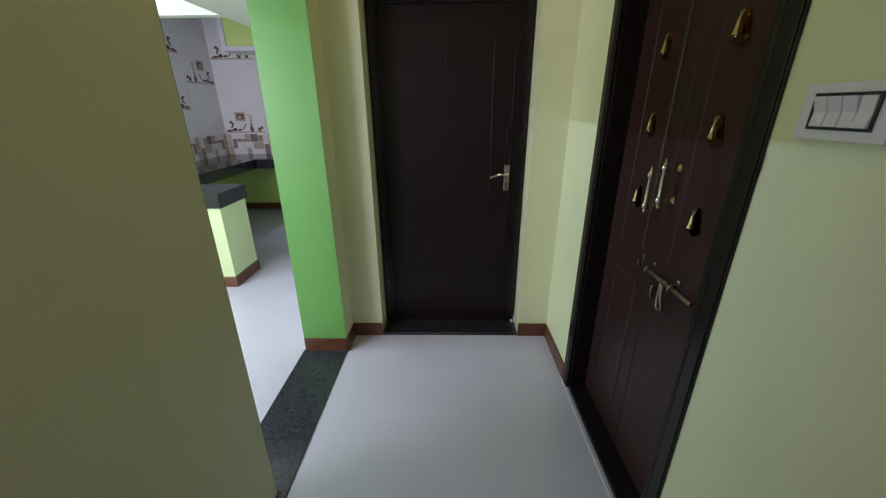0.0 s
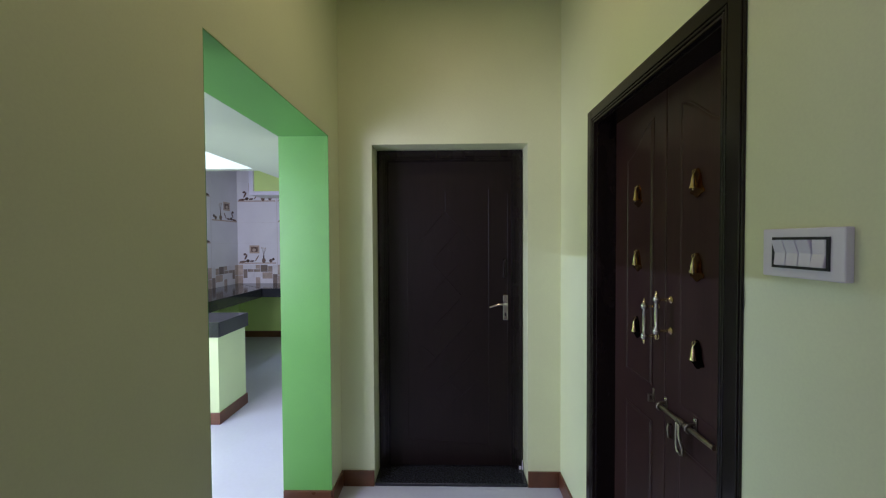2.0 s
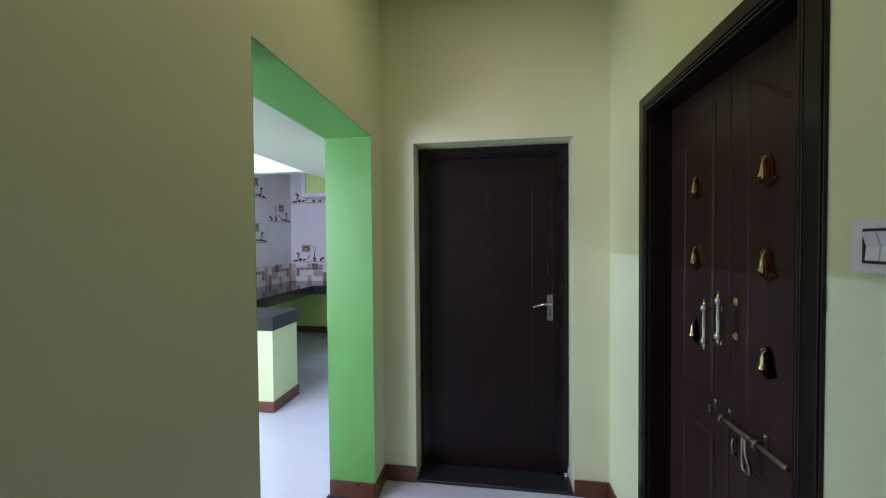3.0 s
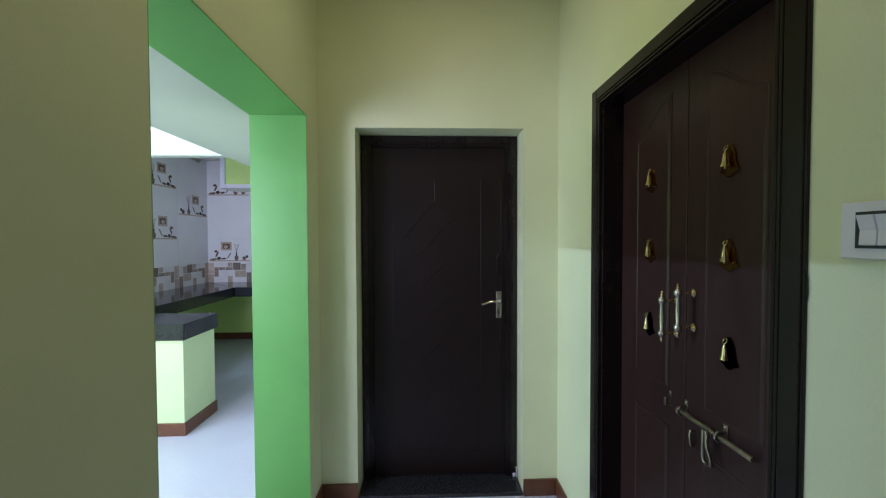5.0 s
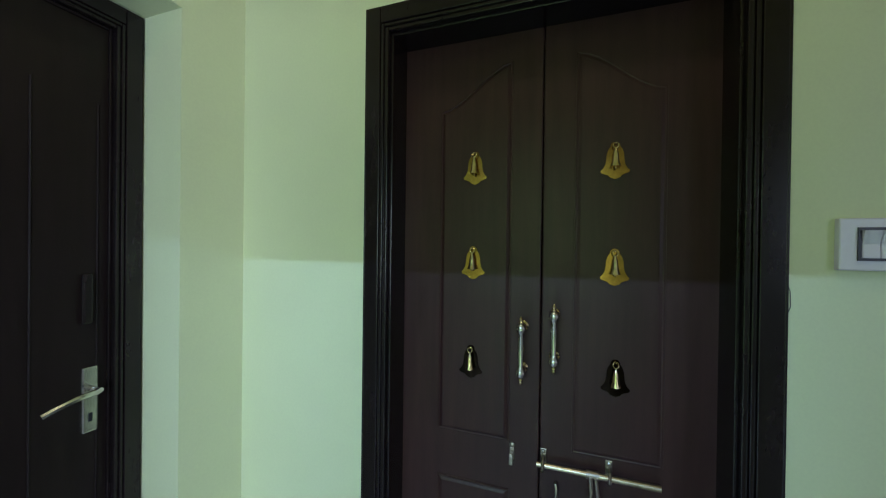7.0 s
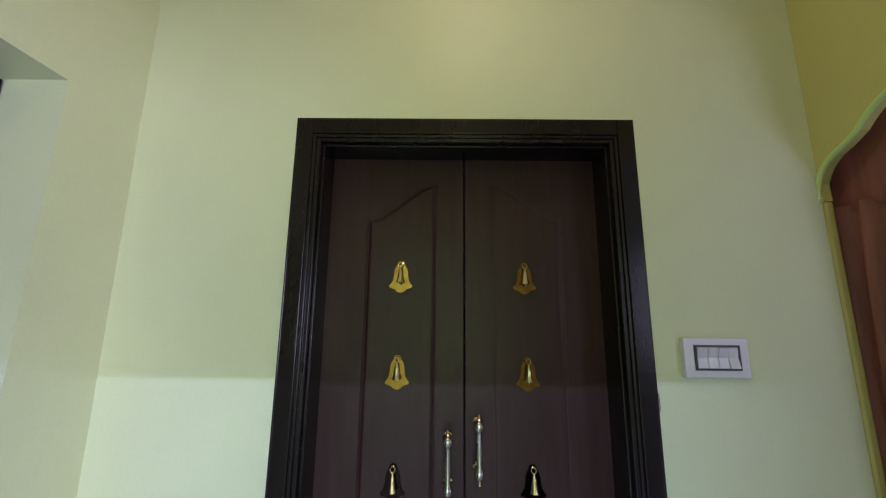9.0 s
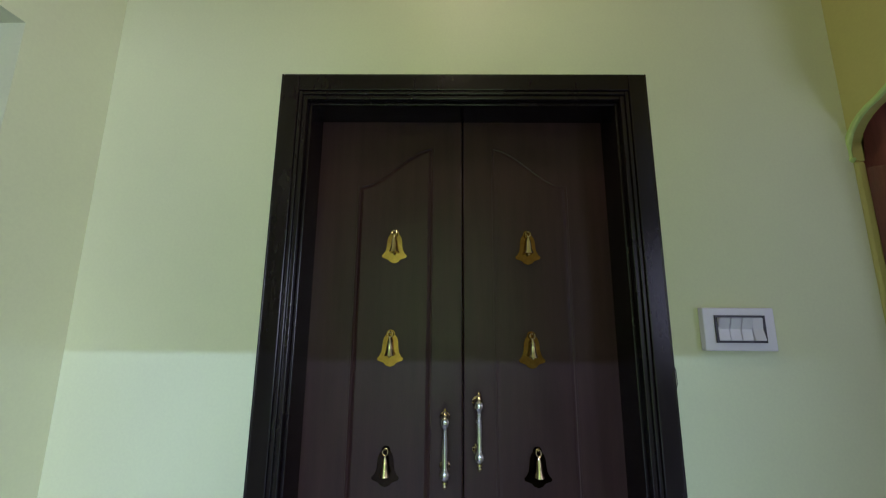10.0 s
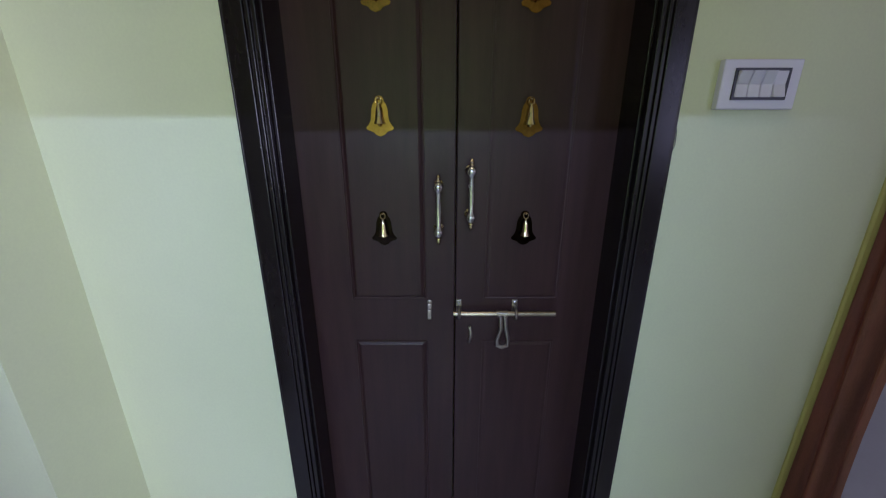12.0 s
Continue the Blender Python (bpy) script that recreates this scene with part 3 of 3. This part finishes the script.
sw.location += Vector((0, 0.010, 0.009))
# a thin loose cable at the frame's edge
bm = tube(bmesh.new(), [(RX - 0.001, 0.812, 1.435), (RX - 0.003, 0.808, 1.42), (RX - 0.003, 0.807, 1.39), (RX - 0.001, 0.811, 1.375)], 0.0009, steps=6)
thing("loose_wire", bm, BLACKP, "short dark wire beside the door frame on the wall", "wire")

# ---- curtain ----
ct = holder("curtain", (0.82, 0.245, 0.02), "brown satin curtain drawn aside behind the arch", "curtain")


def drape(x0, x1, y, z0, z1, folds, deep, thick=0.004):
    bm, nx, nz = bmesh.new(), 64, 14
    grid = []
    for j in range(nz + 1):
        z = z0 + (z1 - z0) * j / nz
        row = []
        for i in range(nx + 1):
            u = i / nx
            pinch = 1 - 0.10 * math.sin(math.pi * min(1, (z - z0) / (z1 - z0)))
            x = x1 + (x0 - x1) * (1 - u) * pinch
            row.append(bm.verts.new((x, y + deep * math.sin(2 * math.pi * folds * u + 0.6 * math.sin(3 * z)) + 0.25 * deep * math.sin(17 * u + 2 * z), z)))
        grid.append(row)
    for j in range(nz):
        for i in range(nx):
            bm.faces.new((grid[j][i], grid[j][i + 1], grid[j + 1][i + 1], grid[j + 1][i]))
    got = bmesh.ops.solidify(bm, geom=bm.faces[:], thickness=thick)
    return bm


part("drape", drape(0.605, 0.985, 0.262, 0.02, 1.91, 5.5, 0.016), CURTAIN, ct, "pleated brown satin drape", smooth=True)
part("pelmet", drape(0.56, 0.985, 0.255, 1.895, 2.6, 1.5, 0.006, 0.012), CURTAIN, ct, "smooth brown upper band", smooth=True)

# ---- kitchen ----


def counter(name, points, z, parent_label):
    return thing(name, prism(points, "z", z - 0.125, z, 0.004), GRANITE, parent_label, "counter")


IX, IY0, IY1, IZ = -1.875, 2.95, 3.375, 0.866
isl = holder("peninsula", ((IX + KW) / 2, 3.1, 0), "lime painted masonry peninsula under black granite", "counter base")
part("body", boxes(((KW, IY0 + 0.012, 0), (IX - 0.012, IY1 - 0.012, IZ - 0.125))), PALE, isl, "lime painted masonry")
part("skirting", boxes(((IX - 0.013, IY0 + 0.0, 0), (IX + 0.0, IY1, 0.098)), ((KW + 0.01, IY0, 0), (IX - 0.013, IY0 + 0.013, 0.098)), bevel=0.002), SKIRT, isl, "brown tile skirting")
counter("peninsula_worktop", [(KW, IY0 - 0.01), (IX + 0.01, IY0 - 0.01), (IX + 0.01, IY1 + 0.01), (KW, IY1 + 0.01)], IZ, "thick black granite worktop on the peninsula")
CZ = 0.872
counter("worktop", [(KW, IY1 + 0.012), (-2.63, IY1 + 0.012), (-2.63, 5.098), (KW, 5.742)], CZ, "black granite worktop along the tiled kitchen wall")
counter("worktop", [(-2.627, 5.10), (KX - 0.02, 5.10), (KX - 0.02, KY), (KW, KY), (KW, 5.746)], CZ, "black granite worktop mitred into the corner")
thing("pipe_stub", tube(bmesh.new(), [(KW + 0.008, 5.25, 2.665), (KW + 0.05, 5.25, 2.66), (KW + 0.055, 5.30, 2.655), (KW + 0.055, 5.52, 2.655), (KW + 0.008, 5.55, 2.655)], 0.018), OLDSTEEL,
      "short dark pipe high on the tiled wall", "pipe", smooth=True)
for x, y in ((KW + 0.3, 4.2), (-1.4, 5.5)):
    thing("support_wall", boxes(((x - 0.28, y - 0.04, 0), (x + 0.28, y + 0.04, CZ - 0.126)) if x < -2 else ((x - 0.04, y - 0.26, 0), (x + 0.04, y + 0.26, CZ - 0.126))), LIME,
          "lime painted masonry support under the worktop", "support")

# loft cupboard on the back wall
lc = holder("loft_cupboard", (-2.3, 5.5, 2.24), "white framed loft cupboard with lime back", "cupboard")
part("frame", boxes(((-2.93, 5.34, 2.24), (-1.70, 5.40, 2.295)), ((-2.93, 5.34, 2.295), (-2.865, 5.40, KTOP - 0.002)), ((-1.76, 5.34, 2.295), (-1.70, 5.40, 2.378)), bevel=0.003), PLASTIC, lc, "white frame")
part("shelf", boxes(((-2.93, 5.40, 2.24), (-1.70, KY, 2.28))), WHITE, lc)
part("side_panel", boxes(((-2.93, 5.40, 2.28), (-2.89, KY, KTOP - 0.002))), WHITE, lc)
part("back_panel", boxes(((-2.865, 5.375, 2.297), (-1.76, 5.385, KTOP - 0.004))), LIME, lc, "lime painted panel")

# wall tube
tb = holder("tube_lamp", (KW, 1.55, 2.665), "slim white tube lamp high on the kitchen wall", "lamp")
part("housing", boxes(((KW, 0.94, 2.645), (KW + 0.035, 2.16, 2.69)), bevel=0.004), PLASTIC, tb)
part("tube", tube(bmesh.new(), [(KW + 0.05, 0.96, 2.668), (KW + 0.05, 2.14, 2.668)], 0.009), TUBEM, tb, "lit tube")
for y in (0.955, 2.145):
    part("end_cap", boxes(((KW + 0.03, y - 0.012, 2.655), (KW + 0.062, y + 0.012, 2.681)), bevel=0.003), PLASTIC, tb)

# body of the added hall ceiling fill; no real lamp is known here
hl = holder("ceiling_fill", (0.07, 1.25, TOP), "added round warm fill disc on the hall ceiling", "lamp")
part("rim", lathe(bmesh.new(), [(0.15, -0.05), (0.155, -0.045), (0.155, 0.0), (0.10, 0.0)], Matrix.Translation((0.07, 1.25, TOP)), 32), PLASTIC, hl, smooth=True)
part("diffuser", lathe(bmesh.new(), [(0.04, -0.058), (0.10, -0.056), (0.14, -0.051), (0.141, -0.049)], Matrix.Translation((0.07, 1.25, TOP)), 32), WARMM, hl, "glowing disc of the added fill", smooth=True)

# wall tiles: rows of 0.333 from the worktop up, 0.65 wide, with printed bands
TH, TW, TZ = 0.333, 0.65, CZ - 0.02
rnd = random.Random(4)
pane = {"north": lambda u, v, w: (KW + u, KY - w, v), "west": lambda u, v, w: (KW + w, KY - u, v)}


def flat(bm, wall, u0, u1, v0, v1, w0, w1, slot=0):
    n0 = len(bm.faces)
    box(bm, pane[wall](u0, v0, w0), pane[wall](u1, v1, w1))
    bm.faces.ensure_lookup_table()
    for f in bm.faces[n0:]:
        f.material_index = slot


def blob(bm, wall, outline, w0, w1, slot):
    a = [bm.verts.new(pane[wall](u, v, w1)) for u, v in outline]
    b = [bm.verts.new(pane[wall](u, v, w0)) for u, v in outline]
    fs = [bm.faces.new(a)] + [bm.faces.new((a[i - 1], a[i], b[i], b[i - 1])) for i in range(len(a))]
    for f in fs:
        f.material_index = slot


def oval(u, v, ru, rv, n=10, lean=0.0):
    return [(u + ru * math.cos(2 * math.pi * i / n) + lean * math.sin(2 * math.pi * i / n), v + rv * math.sin(2 * math.pi * i / n)) for i in range(n)]


def still_life(wall, u, v):
    """The print of one tile: a shelf line, a picture, a vase with stems, a bowl and fruit."""
    bm = bmesh.new()
    e0, e1 = 0.0062, 0.0072
    flat(bm, wall, u + 0.02, u + 0.63, v + 0.004, v + 0.022, e0, e1, 1)
    flat(bm, wall, u + 0.20, u + 0.36, v + 0.17, v + 0.30, e0, e1, 1)
    flat(bm, wall, u + 0.225, u + 0.335, v + 0.195, v + 0.275, e1, e1 + 0.0006, 0)
    blob(bm, wall, oval(u + 0.275, v + 0.225, 0.03, 0.025), e1 + 0.0006, e1 + 0.001, 1)
    for du, dv, ru, rv, lean in ((0.09, 0.035, 0.055, 0.018, 0.02), (0.17, 0.05, 0.03, 0.026, 0.0), (0.14, 0.11, 0.016, 0.045, 0.02), (0.125, 0.155, 0.026, 0.02, 0.0), (0.24, 0.045, 0.04, 0.015, 0.01),
                                (0.43, 0.055, 0.032, 0.042, 0.0), (0.43, 0.115, 0.012, 0.035, 0.0), (0.545, 0.05, 0.028, 0.03, 0.0), (0.585, 0.075, 0.022, 0.022, 0.0), (0.32, 0.09, 0.012, 0.05, 0.03)):
        blob(bm, wall, oval(u + du, v + dv, ru, rv, 10, lean), e1, e1 + 0.0005 + 0.0002 * rnd.random(), 0)
    for du in (-0.03, -0.008, 0.018, 0.035):
        a, b = (u + 0.43, v + 0.14), (u + 0.43 + du, v + 0.24 + 0.03 * rnd.random())
        blob(bm, wall, [(a[0] - 0.002, a[1]), (a[0] + 0.002, a[1]), (b[0] + 0.002, b[1]), (b[0] - 0.002, b[1])], e1, e1 + 0.0005, 0)
        blob(bm, wall, oval(b[0], b[1], 0.008, 0.010, 8), e1, e1 + 0.0009, 1)
    return bm


def mosaic(wall, u, v):
    """Printed stone blocks: a broken course of brown, grey and white rectangles."""
    bm = bmesh.new()
    cells = [(0.00, 0.00, 0.09, 0.15), (0.09, 0.0, 0.07, 0.10), (0.16, 0.0, 0.13, 0.20), (0.29, 0.0, 0.08, 0.12), (0.37, 0.0, 0.20, 0.09), (0.57, 0.0, 0.08, 0.17), (0.0, 0.15, 0.09, 0.17), (0.09, 0.10, 0.07, 0.15),
             (0.09, 0.25, 0.20, 0.07), (0.16, 0.20, 0.10, 0.05), (0.26, 0.20, 0.11, 0.05), (0.29, 0.12, 0.11, 0.08), (0.37, 0.20, 0.12, 0.12), (0.40, 0.09, 0.17, 0.11), (0.49, 0.20, 0.08, 0.10), (0.57, 0.17, 0.08, 0.15), (0.29, 0.25, 0.08, 0.07)]
    for i, (a, b, w, h) in enumerate(cells):
        flat(bm, wall, u + a + 0.003, u + a + w - 0.003, v + b + 0.004, v + b + h - 0.002, 0.0062, 0.0068 + 0.0006 * rnd.random(), 1 if i in (1, 4, 8, 2, 11, 15) else 0)
    return bm


def tile_wall(wall, cols, prints):
    root = holder("tiled_wall", pane[wall](0, TZ, 0), "glossy white printed tiles on the kitchen wall", "tiles", kind="structure")
    grout = bmesh.new()
    flat(grout, wall, 0.0, cols * TW, TZ, KTOP - 0.002, 0.0, 0.0045)
    part("grout", grout, GROUT, root)
    for c in range(cols):
        for r in range(6):
            v0, v1 = TZ + r * TH, min(TZ + (r + 1) * TH, KTOP - 0.003)
            bm = bmesh.new()
            flat(bm, wall, c * TW + 0.008, (c + 1) * TW - 0.001, v0 + 0.001, v1 - 0.001, 0.0, 0.0062)
            t = part("tile", bm, TILEW, root)
            if r == 0:
                part("mosaic_print", mosaic(wall, c * TW + 0.002, v0), [MOSAIC, MOSAICW], t)
            elif (c, r) in prints:
                part("still_life_print", still_life(wall, c * TW, v0), [PRINT, PRINTL], t)


tile_wall("north", 3, {(0, 1), (0, 4), (1, 3), (1, 4), (2, 1), (2, 4)})
tile_wall("west", 4, {(0, 3), (1, 4), (1, 2), (2, 3), (3, 4), (3, 2)})
